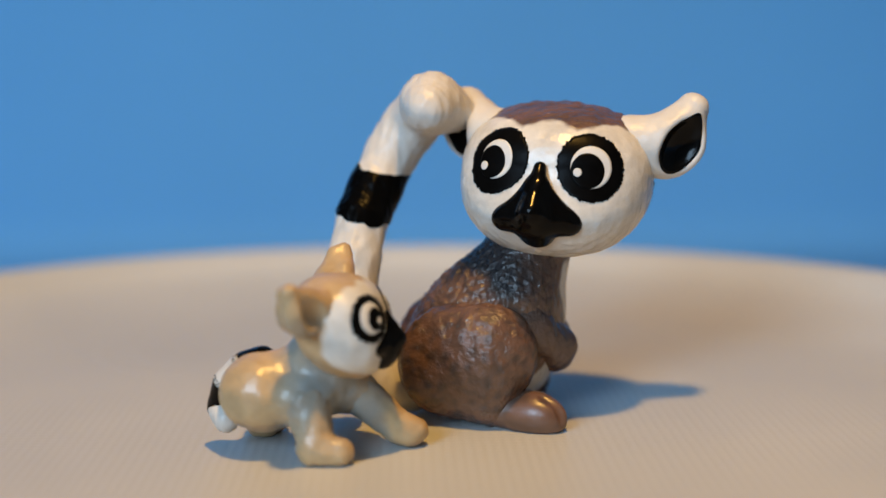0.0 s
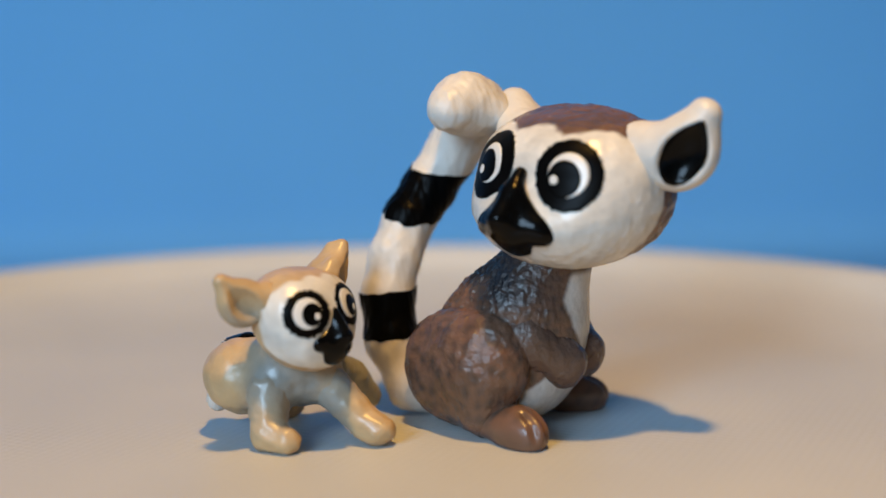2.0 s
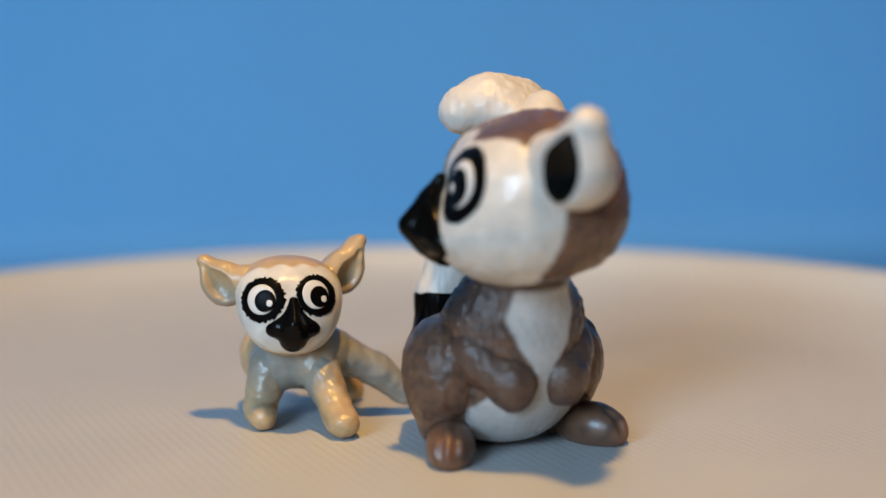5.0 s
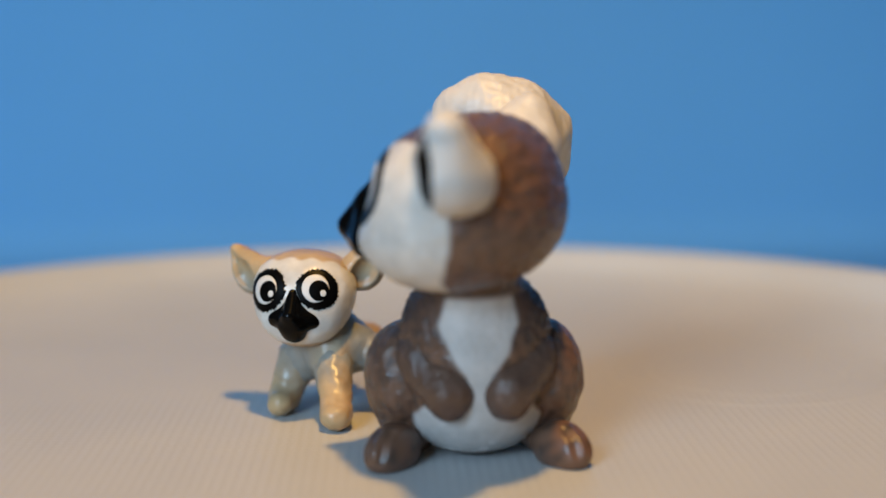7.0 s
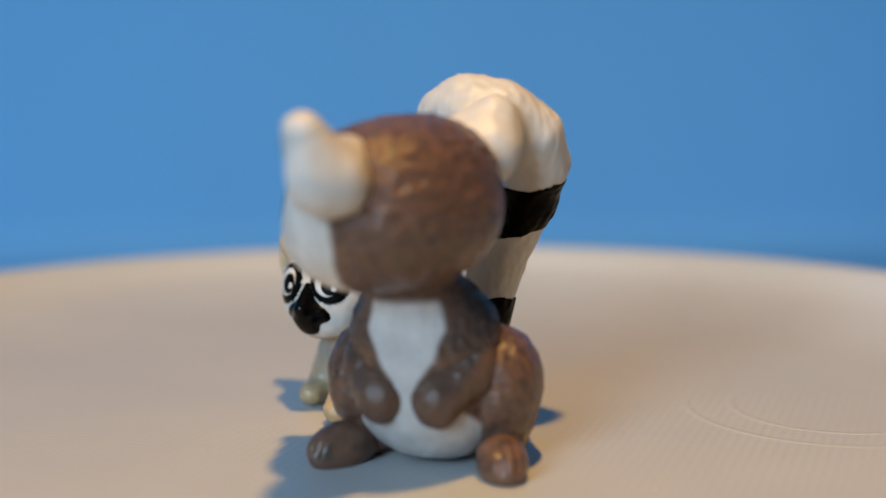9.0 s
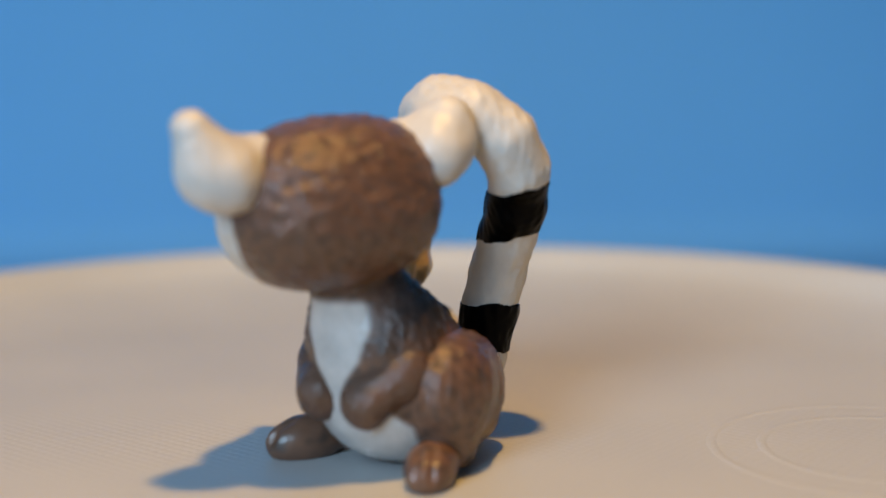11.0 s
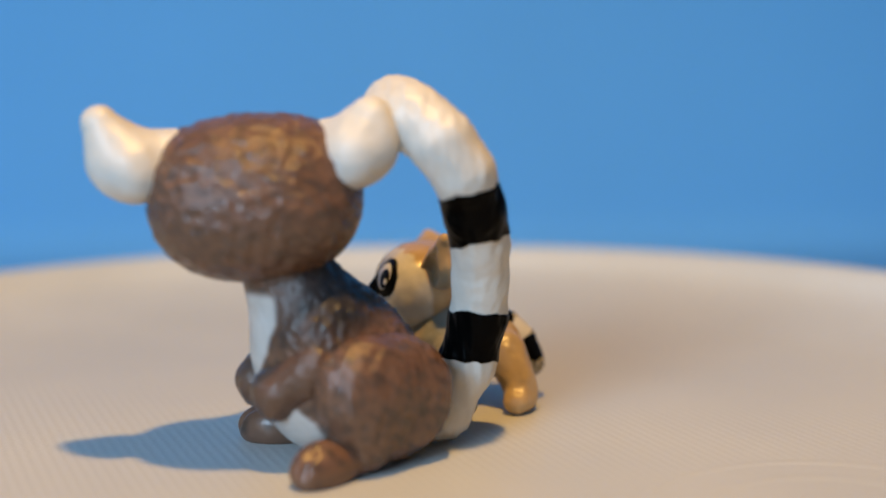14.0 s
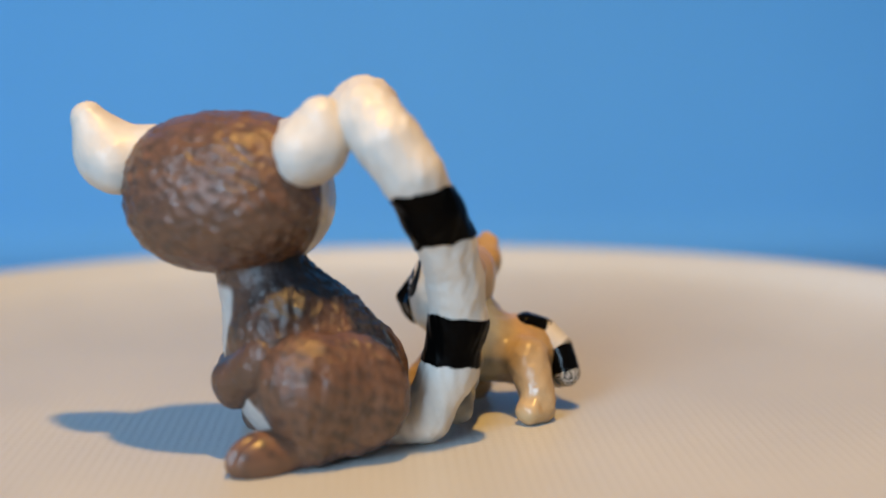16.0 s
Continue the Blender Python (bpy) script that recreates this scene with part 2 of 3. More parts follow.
def table():
    ob = tagged(new("table"), "wooden table under the blue paper", "table")
    ob.location = (0, 0.1, -0.782)
    bm = bmesh.new()
    box(bm, (-0.6, -0.4, 0.72), (0.6, 0.4, 0.75), 0.004)
    part("tabletop", bm, OAK, ob)
    for x in (-0.55, 0.55):
        for y in (-0.35, 0.35):
            bm = bmesh.new()
            box(bm, (x - 0.025, y - 0.025, 0), (x + 0.025, y + 0.025, 0.72), 0.004)
            part("leg", bm, OAK, ob)


def backdrop():
    """A sheet of blue paper that lies on the table and sweeps up behind the turntable."""
    bm = bmesh.new()
    path = [(-0.28, 0.0), (0.35, 0.0)]
    path += [(0.35 + 0.02 * math.sin(a), 0.02 - 0.02 * math.cos(a)) for a in (radians(k * 9) for k in range(1, 11))]
    path += [(0.372, 0.3), (0.378, 0.62)]
    path = [Vector((0, y, z - 0.0300)) for y, z in path]
    xs = (-0.5, -0.25, 0, 0.25, 0.5)
    front, back = [], []
    for k, p in enumerate(path):
        d = (path[min(k + 1, len(path) - 1)] - path[max(k - 1, 0)]).normalized()
        n = Vector((0, d.z, -d.y)) * 0.0006
        front.append([bm.verts.new((x, p.y, p.z)) for x in xs])
        back.append([bm.verts.new((x, p.y + n.y, p.z + n.z)) for x in xs])
    for sheet in (front, back):
        for a, b in zip(sheet, sheet[1:]):
            for k in range(4):
                bm.faces.new((a[k], a[k + 1], b[k + 1], b[k]))
    for k in range(len(path) - 1):
        for e in (0, 4):
            bm.faces.new((front[k][e], front[k + 1][e], back[k + 1][e], back[k][e]))
    for e in (0, -1):
        for k in range(4):
            bm.faces.new((front[e][k], front[e][k + 1], back[e][k + 1], back[e][k]))
    tagged(part("backdrop", bm, BLUE), "blue paper backdrop sweeping up behind the turntable", "backdrop", kind="structure")


room()
table()
backdrop()


# ---- the turntable ----
def turntable():
    ob = tagged(new("turntable"), "pale moulded plastic turntable with a raised rounded rim", "turntable")
    bm = bmesh.new()
    lathe(bm, [(0.04, -0.006), (0.112, -0.006), (0.1225, 0.0066), (0.1250, 0.0086), (0.1256, 0.0094), (0.1252, 0.0100), (0.1242, 0.0101), (0.1230, 0.0093), (0.1215, 0.0075), (0.1200, 0.0060), (0.1185, 0.0050),
               (0.1155, 0.0038), (0.1100, 0.0022), (0.1030, 0.0009), (0.096, 0.0002), (0.092, 0.0), (0.06, 0.0), (0.02, 0.0)][::-1], 200)
    part("plate", bm, PLASTIC, ob)
    bm = bmesh.new()
    lathe(bm, [(0.02, -0.0299), (0.07, -0.0299), (0.072, -0.028), (0.068, -0.008), (0.066, -0.0055), (0.02, -0.0055)], 96)
    part("foot_ring", bm, PLASTIC, ob)
    for r in (0.0235, 0.0165):
        bm = bmesh.new()
        lathe_ring(bm, (-0.033, 0.060), r, 0.0011, 0.00005)
        part("moulded_ring", bm, PLASTIC, ob, "low ring moulded in the plate")
    return ob


def lathe_ring(bm, c, r, w, h, segments=96):
    profile = [(r - w, -0.0002), (r - w * 0.6, h * 0.7), (r, h), (r + w * 0.6, h * 0.7), (r + w, -0.0002)]
    rings = [[bm.verts.new((c[0] + q * math.cos(a), c[1] + q * math.sin(a), z)) for a in (2 * math.pi * k / segments for k in range(segments))] for q, z in profile]
    for a, b in zip(rings, rings[1:]):
        for k in range(segments):
            bm.faces.new((a[k], a[(k + 1) % segments], b[(k + 1) % segments], b[k]))


TURNTABLE = turntable()

# ---- the large lemur, in millimetres on the plate ----
BROWN, DARK, BIB, GREY = (0.138, 0.073, 0.046), (0.020, 0.018, 0.020), (0.46, 0.455, 0.44), (0.050, 0.036, 0.030)
HC = np.array([23.9, 8.6, 37.25])
UP = np.array([0.0, 0.0, 1.0])
HEADTURN = head_axes(-109.5, -13.9, 3.2)
HL, HF, HU = HEADTURN


def at_head(u, f, v):
    return HC + u * HL + f * HF + v * HU


def large_lemur():
    o = (12.0, 9.8, 0.0)
    ob = tagged(new("large_toy_lemur"), "large glossy plastic ring-tailed lemur figurine sitting upright", "toy figurine")
    fur = lambda size, amount, seed: (lambda q: amount * ripple(q * np.array([1, 1, 0.55]), size, seed))

    # body: round rump that narrows to the neck
    torso = blend([blob((11.5, 9.8, 9.2), (11.6, 11.6, 9.4)), blob((13.6, 9.7, 14.0), (10.4, 9.0, 10.2)), limb((17.0, 9.5, 18), (20.0, 9.2, 26.5), 7.8, 6.2), blob((17.0, 4.6, 18.6), (4.6, 4.2, 5.2)), blob((17.0, 15.0, 18.6), (4.6, 4.2, 5.2))], 4.0)

    def coat(q):
        y, z, x = np.abs(q[:, 1] - 9.8), q[:, 2], q[:, 0]
        w = np.interp(z, [1.5, 4, 7, 10.5, 13, 16, 20, 24, 26], [5.5, 8.3, 8.6, 5.6, 1.6, 3.8, 5.2, 4.4, 3.6])
        white = soft(w - y + 0.15 * ripple(q, 5, 3), 0.35) * soft(x - 15.5 - 0.1 * (z - 10), 0.5) * soft(z - 1.2, 0.4) * soft(23.8 - z, 0.5)
        dark = soft(z + 0.28 * (x - 12) - 20.3 + 1.2 * ripple(q, 8, 4), 1.8) * (1 - 0.6 * soft(x - 19.5, 3.0))
        stripe = soft(3.0 - y + 1.2 * ripple(q, 6, 6), 3.0) * soft(4 - x, 3.0) * 0.45
        c = lerp(BROWN, GREY, 0.8 * soft(ripple(q, 2.2, 5) - 0.35, 0.8))
        c = lerp(c, DARK, np.maximum(dark, stripe))
        return lerp(c, BIB, white)
    sculpt("body", above(torso, 0.15), (-2, -3, -0.5), (28, 22, 33), 0.34, FUR, ob, o, "brown and dark grey body with a white belly", coat, lambda q: (0.11 + 0.11 * soft(q[:, 2] - 15, 3)) * ripple(q * np.array([1, 1, 0.55]), 1.15, 11) * (1 - 0.8 * soft(q[:, 0] - 16.5, 1.5) * soft(7.5 - np.abs(q[:, 1] - 9.8), 1.0)))

    for side in (-1, 1):
        y = 9.8 + side * 9.9
        haunch = blend([blob((13.4, y + 0.3 * side, 12.0), (6.4, 4.7, 6.4)), blob((7.6, y - 3.0 * side, 9.4), (8.4, 4.8, 8.6)), limb((13.8, y - 0.8 * side, 8.5), (13.2, y - 0.6 * side, 3.4), 4.0, 3.2)], 4.5)
        shade = lambda q: lerp(lerp(BROWN, GREY, 0.8 * soft(ripple(q, 2.2, 8) - 0.4, 0.8)), DARK, soft(q[:, 2] + 0.5 * (12 - q[:, 0]) - 22 + 1.5 * ripple(q, 6, 9), 2.0))
        sculpt("thigh", above(haunch, 0.1), (-3, y - 9, -0.5), (21, y + 9, 22), 0.40, FUR, ob, o, "", shade, fur(2.4, 0.15, 12 + side))
        # feet point outwards, with shallow grooves between the toes
        way = radians(30 * side)
        ahead, aside = np.array([math.cos(way), math.sin(way), 0]), np.array([-math.sin(way), math.cos(way), 0])
        ball = np.array([19.3, 9.8 + 11.5 * side, 2.0])
        sole = blend([limb((12.8, 9.8 + 9.2 * side, 2.7), ball + (0, 0, 0.5), 2.7, 2.8), blob(ball, (5.3, 3.3, 3.5), np.stack([ahead, aside, UP]))], 1.2)
        toe = lambda d, z, g: ball + ahead * d + aside * g + (0, 0, z - 2.0)
        foot = sole
        for g in (-1.05, 1.05):
            foot = carve(foot, blend([limb(toe(1.8, 5.35, g), toe(4.0, 4.4, g * 1.05), 0.4, 0.6), limb(toe(4.0, 4.5, g * 1.05), toe(5.6, 1.2, g * 1.1), 0.6, 0.6)], 0.3), 0.5)
        toes = lambda q: lerp(BROWN, GREY, soft(ripple(q, 3, 10) - 0.8, 0.6))
        sculpt("foot", above(foot, 0.0), (8, 9.8 + 12 * side - 9, -0.5), (26, 9.8 + 12 * side + 9, 8), 0.34, SMOOTH, ob, o, "smooth brown foot with parted toes", toes)
        # arm folded over the belly
        arm = blend([limb((16.6, 9.8 + side * 5.0, 19.5), (18.2, 9.8 + side * 7.0, 15.0), 3.4, 3.9), limb((20.0, 9.8 + side * 6.6, 13.2), (23.2, 9.8 + side * 4.0, 11.0), 3.4, 3.2), blob((23.0, 9.8 + side * 3.9, 10.4), (2.8, 2.9, 3.4))], 1.6)
        sleeve = lambda q: lerp(lerp(BROWN, GREY, np.full(len(q), 0.4)), DARK, 0.7 * soft(q[:, 2] - 18 + 1.5 * ripple(q, 5, 13), 3))
        sculpt("arm", arm, (12, 9.8 + side * 6 - 8, 5), (28, 9.8 + side * 6 + 8, 27), 0.38, FUR, ob, o, "", sleeve, fur(2.6, 0.10, 15 + side))

    # head
    skull = egg(HC, HEADTURN, 14.4, 15.5, 11.9, 10.2, 12.1, 2.36, 0.0, 0.057, 0.26)

    def cap(q):
        u, f, v = ((q - HC) @ HEADTURN.T).T
        crown = np.interp(np.abs(u - 0.3), [0, 1.5, 4, 7, 9, 10.5, 12, 15], [5.3, 5.6, 7.0, 4.4, 2.2, 1.4, -2.0, -2.5])
        flank = np.interp(v, [-11, -9, -6, -2, 3], [4.0, 3.0, 0.5, -1.2, -2.5])
        high = soft(v - 5.5, 1.2)
        line = crown * high + flank * (1 - high)
        brown = soft(line - f + 0.3 * ripple(q, 3, 21), 0.35)
        c = lerp(BROWN, GREY, soft(ripple(q, 2.4, 22) - 0.3, 0.8) * 0.6)
        return lerp(np.tile(np.array((0.60, 0.57, 0.515)), (len(q), 1)), c, brown)

    def hair(q):
        u, f, v = ((q - HC) @ HEADTURN.T).T
        back = soft(-f, 3)
        # combed tufts behind, faint upright strands on the cheeks
        cheek = soft(-v - 1, 3) * (1 - back)
        return (0.03 + 0.13 * back) * ripple(np.stack([u * 0.6, f * 0.8, v * 1.15], 1), 1.9, 23) + 0.07 * cheek * ripple(np.stack([u, f, v * 0.15], 1), 1.6, 24)
    head = sculpt("head", skull, HC - 18, HC + 18, 0.36, FUR, ob, o, "white face under a brown cap", cap, hair)

    nose = blend([limb(at_head(0, 11.6, 4.4), at_head(0, 17.0, -0.4), 0.95, 1.7), blob(at_head(0, 14.9, -2.3), (3.9, 2.7, 3.0), HEADTURN), blob(at_head(0, 13.2, -4.7), (2.8, 2.4, 2.4), HEADTURN)]
                 + [blob(at_head(4.5 * k, 13.7, -2.9), (2.2, 1.9, 1.9), HEADTURN) for k in (1, -1)] + [limb(at_head(0.9 * k, 13.6, 2.2), at_head(3.6 * k, 14.0, -1.8), 1.0, 1.5) for k in (1, -1)], 1.6)
    sculpt("muzzle", nose, at_head(0, 14, -2) - 10, at_head(0, 14, -2) + 10, 0.25, BLACK, head, o, "glossy black nose and mouth")

    eyes = ((1, (7.1, 10.1, 4.4), (4.85, 5.0), (0.05, 0.05, 2.95, 3.05), (-0.50, -0.45, 2.42, 2.55), (-1.95, -0.55)),
            (-1, (-6.7, 10.2, 4.6), (4.65, 5.0), (-0.25, 0.15, 2.6, 2.9), (-0.80, -0.35, 2.15, 2.4), (-2.0, -1.10)))
    for side, at, size, ring, disc, spot in eyes:
        mid = at_head(*at)
        right, high, out = tangents(skull, mid, HU)
        mid = mid + out * 3
        decal("eye_patch", skull, mid, right, high, oval(*size, 20 * side, 0, 0, 0.035, 30 + side), 0.12, PRINT, head, o, "black printed eye patch with a stippled edge", 12, 180)
        decal("eye_white", skull, mid, right, high, oval(ring[2], ring[3], 0, ring[0], ring[1]), 0.17, GLINT, head, o, "white crescent of the eye")
        decal("pupil", skull, mid, right, high, oval(disc[2], disc[3], 0, disc[0], disc[1]), 0.22, PRINT, head, o, "black pupil")
        decal("eye_glint", skull, mid, right, high, oval(0.60, 0.66, 0, *spot), 0.27, GLINT, head, o, "white dot in the pupil", 4, 24)

    # ears: cupped leaves that stand out sideways, their hollows to the front
    for side, mid, tip in ((1, (17.0, -2.8, 4.6), (20.3, -5.6, 11.2)), (-1, (-15.2, -4.6, 4.6), (-17.0, -7.0, 9.6))):
        c, top = at_head(*mid), at_head(*tip)
        along = (top - c) / np.linalg.norm(top - c)
        front = HF * 0.85 + HL * side * 0.5
        front = front - along * (front @ along)
        front = front / np.linalg.norm(front)
        across = np.cross(front, along)
        axes = np.stack([across, front, along])
        bowl = blend([blob(c - front * 0.6, (4.7, 3.6, 5.6), axes), blob(c - front * 3.0 - along * 1.6, (4.0, 3.6, 4.4), axes), limb(c + along * 1.5, top - along * 1.8, 3.5, 1.8), limb(c - front * 1.5, top - along * 2.2 - front * 0.8, 3.6, 2.1), limb(at_head(side * 10.5, -2.0, 4.4), c, 4.3, 4.0)], 1.6)
        scoop = blend([blob(c + front * 3.3, (3.3, 2.6, 4.8), axes), limb(c + front * 3.4 + along * 1.5, c + front * 3.2 + along * 4.6, 1.8, 0.8)], 1.0)
        shell = carve(bowl, scoop, 0.8)
        ear = sculpt("ear", shell, c - 14, c + 14, 0.36, WHITE, head, o, "white cupped ear", None, fur(3.0, 0.05, 25 + side))
        decal("ear_hollow", shell, c + front * 4 + along * 0.6, -across, along, leaf(3.0, 5.0, 0, 0.55), 0.12, BLACK, ear, o, "black inside of the ear", 10, 72)

    # tail: an arch that rises behind the back and curls its tip over the ear
    knots = [(1.5, 9.2, 3.0), (-2.9, 9.0, 4.3), (-6.5, 9.1, 11.0), (-7.7, 10.3, 18.0), (-7.2, 12.3, 24.0), (-6.0, 15.0, 29.5), (-3.9, 18.0, 34.2), (-1.1, 20.5, 39.6), (1.9, 20.3, 43.9), (4.7, 16.8, 47.0),
             (4.9, 12.0, 47.6), (4.3, 8.0, 46.9)]
    radius = [2.8, 3.3, 3.5, 3.5, 3.45, 3.45, 3.5, 3.65, 3.75, 3.8, 3.8, 3.4]
    tail_f = blend([limb(a, b, ra, rb) for a, b, ra, rb in zip(knots, knots[1:], radius, radius[1:])] + [limb((4.9, 12.0, 47.4), (9.0, 14.0, 46.0), 3.3, 2.6)], 3.0)
    strands = lambda q: 0.12 * ripple(q * np.array([1.3, 1.3, 0.45]), 2.2, 27)
    tail = sculpt("tail", above(tail_f, 0.1), (-13, 2, -0.5), (14, 28, 54), 0.40, WHITE, ob, o, "white tail with black rings, curled over the ear", None, strands)
    for lo, hi, d in (((-7.2, 9.8, 11.7), (-7.55, 11.3, 18.9), (-0.12, -0.05, 1.0)), ((-6.0, 15.9, 29.8), (-3.2, 19.6, 37.2), (0.22, -0.10, 1.0))):
        a, b, d = np.array(lo), np.array(hi), np.array(d)
        d = d / np.linalg.norm(d)
        sleeve = lambda q: np.maximum.reduce([tail_f(q) - 0.14, (a - q) @ d + 0.25 * ripple(q, 4.0, 28), (q - b) @ d + 0.25 * ripple(q, 4.0, 29)])
        mid = (a + b) / 2
        sculpt("band", sleeve, mid - 9, mid + 9, 0.30, BAND, tail, o, "black painted ring", None, strands)
    return ob, o


# ---- the small lemur ----
SAND, ASH = (0.44, 0.31, 0.168), (0.235, 0.24, 0.22)
KC = np.array([-7.9, -14.6, 19.3])
KIDTURN = head_axes(-11.6, -4.1, 1.7)
KL, KF, KU = KIDTURN


def at_kid(u, f, v):
    return KC + u * KL + f * KF + v * KU


def small_lemur():
    o = (-13.0, -11.0, 0.0)
    ob = tagged(new("small_toy_lemur"), "small sandy plastic baby lemur figurine on all fours", "toy figurine")
    worn = lambda size, amount, seed: (lambda q: amount * ripple(q, size, seed))
    trunk = blend([blob((-19.3, -12.6, 8.9), (6.2, 5.8, 5.6)), blob((-13.5, -10.8, 9.8), (6.0, 5.6, 5.2)), limb((-11.0, -11.0, 11.0), (-10.5, -13.0, 14.5), 5.0, 4.8),
                   limb((-13.2, -16.0, 8.0), (-12.6, -17.0, 5.8), 3.2, 2.6), limb((-19.0, -5.5, 9.0), (-19.6, -4.0, 6.8), 3.2, 2.8), limb((-8.0, -10.6, 9.6), (-4.8, -10.3, 6.6), 3.0, 2.5),
                   limb((-10.0, -6.5, 10.4), (-9.3, -3.5, 8.8), 2.9, 2.5)], 2.5)

    def coat(q):
        ash = soft(3.2 - np.abs(q[:, 0] + 10.5) + 2.2 + 1.0 * ripple(q, 6, 40), 2.2)
        return lerp(SAND, ASH, ash)
    sculpt("body", trunk, (-27, -22, 1), (0, 1, 21), 0.38, CREAM, ob, o, "sandy body with grey shoulders", coat, worn(3, 0.10, 41))

    limbs = (
        ("hind_leg", [limb((-13.2, -16.0, 8.0), (-12.0, -18.0, 3.4), 3.4, 2.5), limb((-12.2, -18.2, 2.0), (-8.6, -18.8, 1.9), 2.3, 1.95)]),
        ("hind_leg", [limb((-19.0, -5.5, 9.0), (-20.2, -2.6, 4.6), 3.4, 2.7), limb((-20.4, -2.4, 2.1), (-19.0, -0.6, 2.0), 2.7, 2.2)]),
        ("foreleg", [limb((-8.0, -10.6, 9.6), (-1.5, -10.0, 3.6), 3.2, 2.4), blob((0.6, -9.9, 2.3), (3.0, 2.5, 2.3))]),
        ("foreleg", [limb((-10.0, -6.5, 10.4), (-8.6, -0.5, 7.2), 3.1, 2.4), limb((-8.6, -0.5, 7.2), (-8.0, 3.6, 3.6), 2.4, 2.2)]))
    for k, (name, shapes) in enumerate(limbs):
        shade = (lambda q: lerp(SAND, ASH, 0.9 * soft(-2.8 - q[:, 0] + ripple(q, 4, 43), 1.5))) if name == "foreleg" else (lambda q: lerp(SAND, ASH, soft(q[:, 2] - 5 + ripple(q, 5, 44), 3) * (0.75 if k == 0 else 0.2)))
        sculpt(name, above(blend(shapes, 1.2), 0.0), (-26, -24, -0.4), (6, 9, 15), 0.36, CREAM, ob, o, "", shade, worn(2.4, 0.10, 45 + k))

    skull = egg(KC, KIDTURN, 7.8, 6.3, 7.1, 6.25, 7.85, 2.26, 0.105, -0.174)

    def mask(q):
        u, f, v = ((q - KC) @ KIDTURN.T).T
        line = np.interp(v, [-8, -6.8, -5.5, -4, 0, 3, 4.5, 5.5, 6.3], [7.0, 4.5, 0.3, -1.2, -1.1, -0.5, 0.7, 1.7, 2.6]) + 0.5 * np.cos(u * 1.9) * soft(v - 4, 1)
        white = soft(f - line + 0.2 * ripple(q, 3, 50), 0.4)
        return lerp(np.tile(np.array(SAND), (len(q), 1)), (0.60, 0.58, 0.53), white)
    head = sculpt("head", skull, KC - 11, KC + 11, 0.28, CREAM, ob, o, "white face under a sandy cap", mask, worn(3, 0.05, 52))
    nose = blend([limb(at_kid(-0.3, 5.7, 1.2), at_kid(-0.3, 7.7, -1.8), 0.7, 1.2), blob(at_kid(-0.2, 6.4, -3.1), (2.5, 1.9, 2.2), KIDTURN), blob(at_kid(-0.2, 5.6, -4.7), (1.9, 1.7, 1.6), KIDTURN)]
                 + [blob(at_kid(2.6 * k - 0.2, 5.5, -2.9), (1.4, 1.2, 1.25), KIDTURN) for k in (1, -1)] + [limb(at_kid(0.5 * k - 0.2, 5.8, -0.2), at_kid(2.1 * k - 0.2, 5.8, -2.3), 0.7, 1.0) for k in (1, -1)], 0.9)
    sculpt("muzzle", nose, at_kid(0, 6, -1.6) - 6, at_kid(0, 6, -1.6) + 6, 0.18, BLACK, head, o, "glossy black nose and mouth")
    eyes = ((-1, (-4.7, 4.9, 1.35), (3.35, 3.2), (-0.05, 0.0, 2.1, 2.15), (0.55, -0.15, 1.5), (1.25, -0.40)),
            (1, (3.3, 5.4, 2.0), (3.15, 3.0), (-0.25, 0.1, 2.0, 2.1), (0.25, -0.25, 1.45), (0.85, -0.65)))
    for side, at, size, ring, disc, spot in eyes:
        mid = at_kid(*at)
        right, high, out = tangents(skull, mid, KU)
        mid = mid + out * 2
        decal("eye_patch", skull, mid, right, high, oval(*size, -20 * side, 0, 0, 0.06, 60 + side), 0.10, PRINT, head, o, "black printed eye patch with a stippled edge", 10, 140)
        decal("eye_white", skull, mid, right, high, oval(ring[2], ring[3], 0, ring[0], ring[1]), 0.14, GLINT, head, o, "white of the eye")
        decal("pupil", skull, mid, right, high, oval(disc[2], disc[2] * 1.04, 0, disc[0], disc[1]), 0.18, PRINT, head, o, "black pupil")
        decal("eye_glint", skull, mid, right, high, oval(0.44, 0.48, 0, *spot), 0.22, GLINT, head, o, "white dot in the pupil", 4, 24)
    for side, base, tip in ((-1, (-9.4, -3.2, 2.0), (-12.6, -4.9, 5.7)), (1, (8.6, -2.6, 3.6), (11.4, -3.2, 8.9))):
        c, top = at_kid(*base), at_kid(*tip)
        along = (top - c) / np.linalg.norm(top - c)
        front = KF * 0.92 + KL * side * 0.25 - KU * 0.2
        front = front - along * (front @ along)
        front = front / np.linalg.norm(front)
        axes = np.stack([np.cross(front, along), front, along])
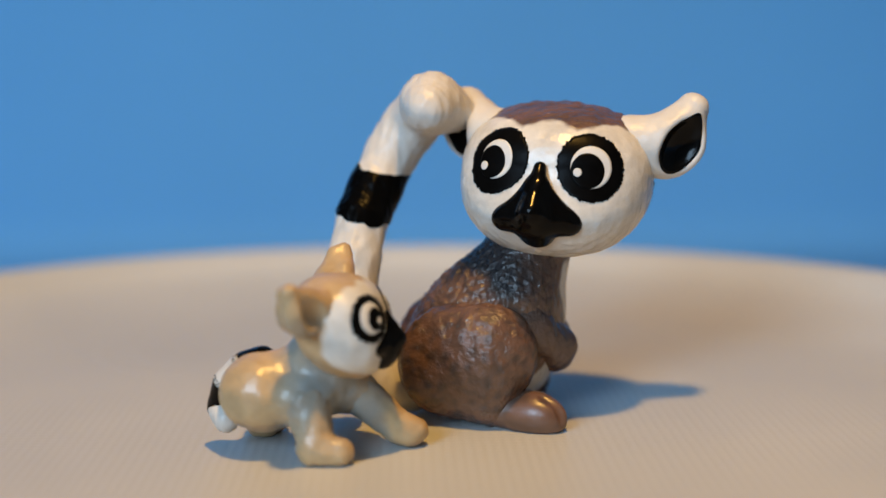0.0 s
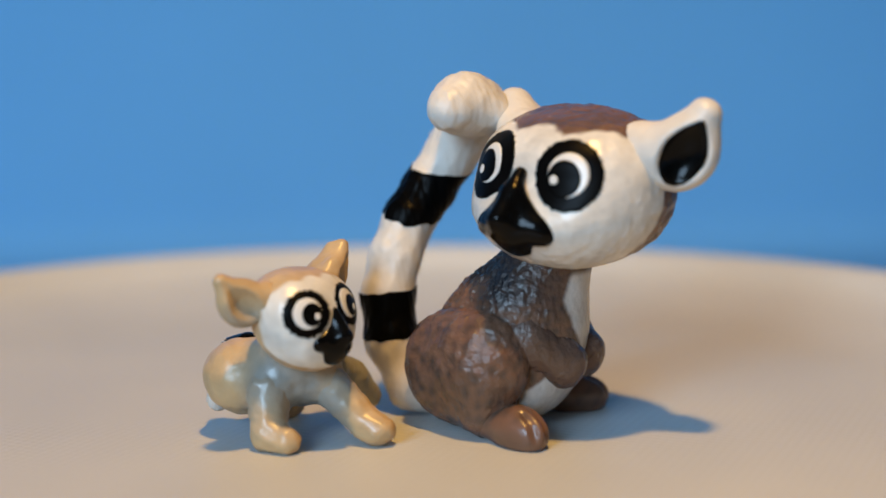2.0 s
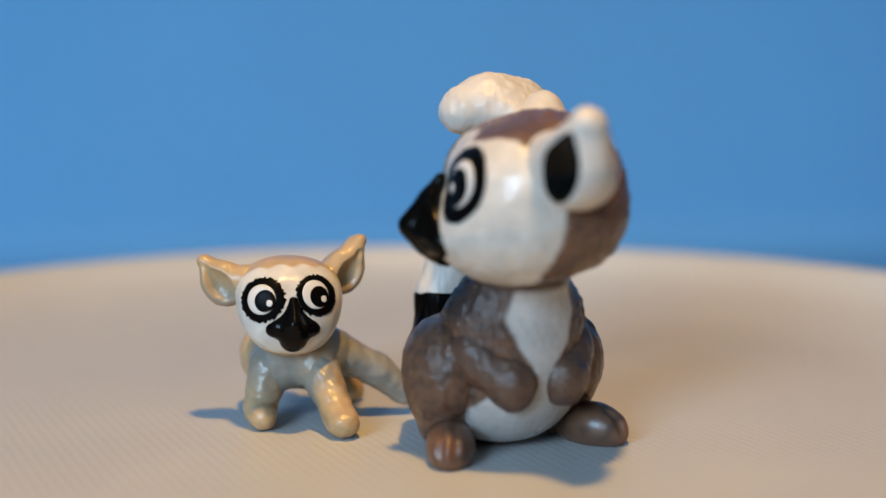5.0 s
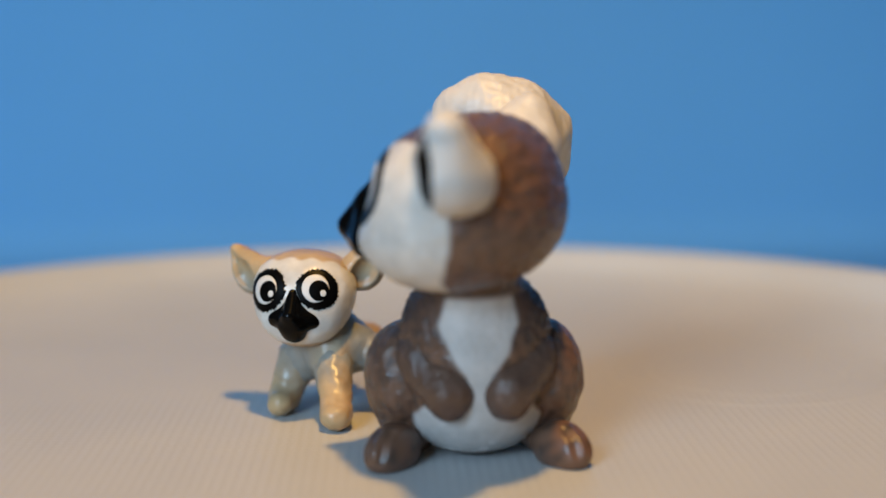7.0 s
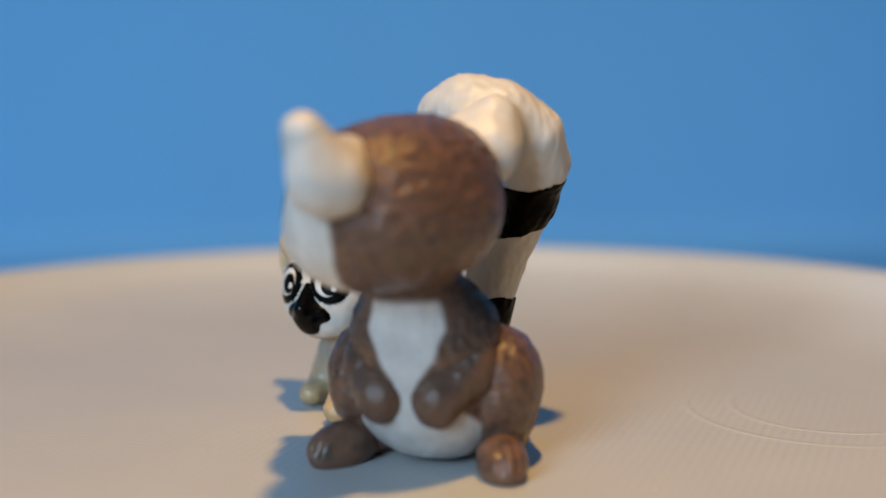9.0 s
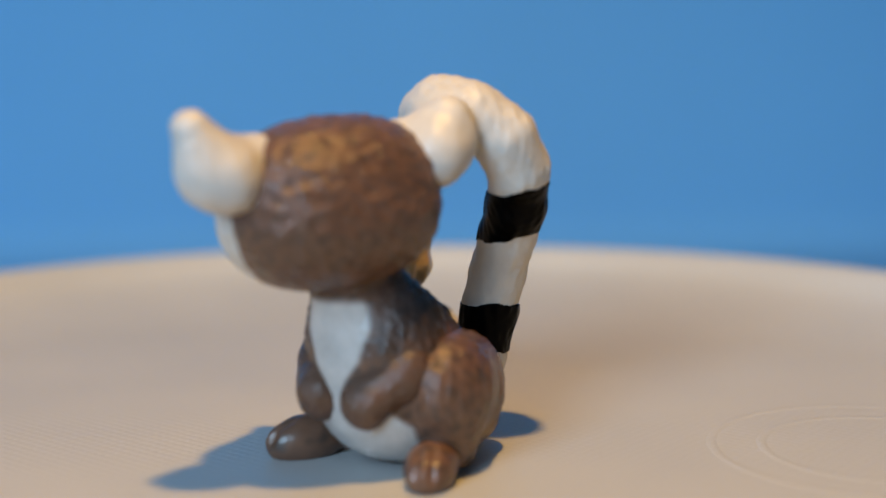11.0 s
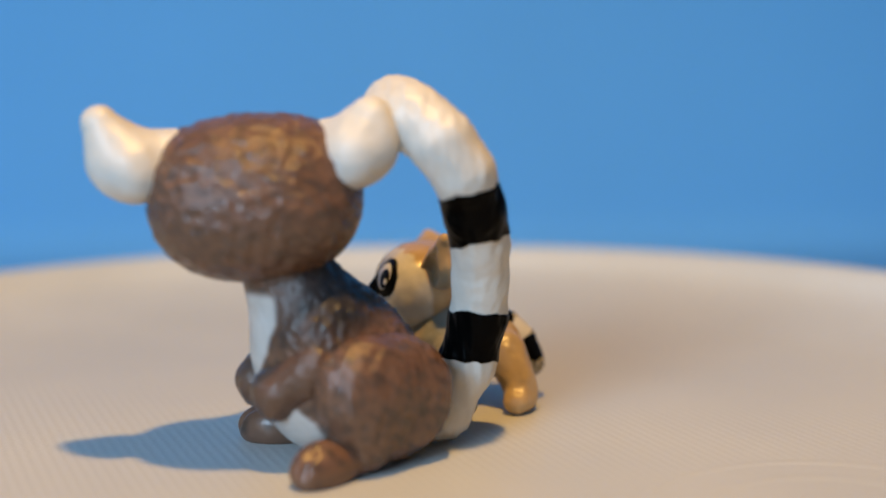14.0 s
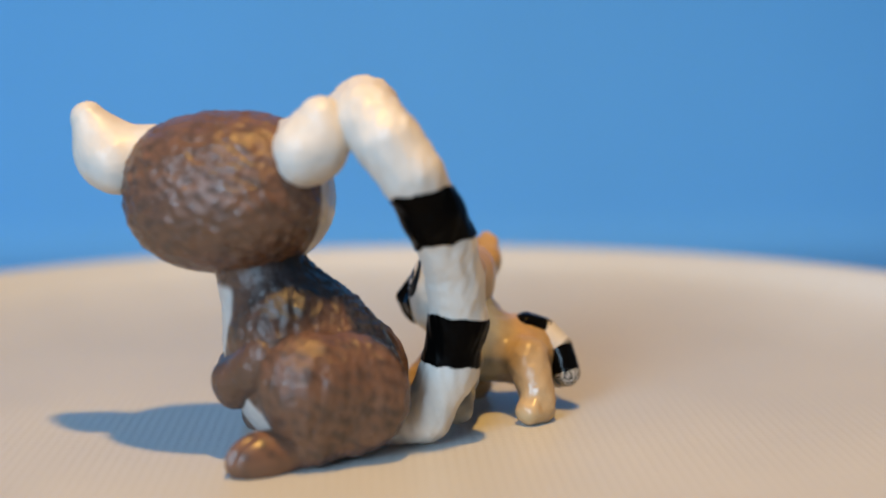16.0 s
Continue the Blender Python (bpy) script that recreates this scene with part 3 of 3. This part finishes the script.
        bowl = blend([blob(c, (3.3, 1.8, 3.7), axes), blob(c - front * 2.0 - along * 0.8, (2.5, 2.4, 3.0), axes), limb(c - front * 1.8, top - front * 1.4 - along * 1.6, 2.2, 1.0), limb(c + along * 1.6, top - along * 0.9, 1.9, 1.05), limb(at_kid(side * 6.0, -2, 2.6), c, 2.4, 2.2)], 1.0)
        scoop = blend([blob(c + front * 1.9 - along * 0.3, (1.9, 1.5, 2.9), axes), limb(c + front * 1.9, c + front * 1.5 + along * 3.6, 1.1, 0.4)], 0.6)
        sculpt("ear", carve(bowl, scoop, 0.5), c - 8, c + 8, 0.24, CREAM, head, o, "sandy cupped ear", lambda q: lerp(np.tile(np.array(SAND), (len(q), 1)), ASH, 0.6 * soft(c[2] - q[:, 2] - 0.8, 1.5)), worn(2.5, 0.05, 55))

    # tail: short and striped, lying down over the rump
    knots = [(-19.5, -11.2, 12.9), (-22.2, -11.0, 12.0), (-24.4, -10.3, 9.7), (-25.5, -9.0, 5.9), (-24.7, -11.6, 4.7)]
    stripes = (BLACK, WHITE, BLACK, WHITE)
    tail = tagged(new("tail"), "short tail striped black and white")
    tail.parent = ob
    for k in range(4):
        a, b = np.array(knots[k]), np.array(knots[k + 1])
        piece = limb(a, b, 2.2, 2.2 if k < 3 else 1.8)
        sculpt("tail_ring", piece, (a + b) / 2 - 5, (a + b) / 2 + 5, 0.25, stripes[k], tail, o, ("black" if k % 2 == 0 else "white") + " painted tail ring", None, worn(2, 0.05, 57))
    return ob, o


LARGE, LARGE_AT = large_lemur()
SMALL, SMALL_AT = small_lemur()


def motions():
    """The turntable and the figures on it turn clockwise about the upright axis at the origin, slowing down."""
    def angle(t):
        return -(13.3825 * t + 0.094848 * t ** 2 - 0.0344992 * t ** 3 + 0.00124954 * t ** 4)
    for thing, at in ((TURNTABLE, (0, 0, 0)), (LARGE, LARGE_AT), (SMALL, SMALL_AT)):
        walk(thing, [(k / 4, pose(0, 0, 0, 0, 0, angle(k / 4)) @ pose(*[c * MM for c in at])) for k in range(65)])


motions()
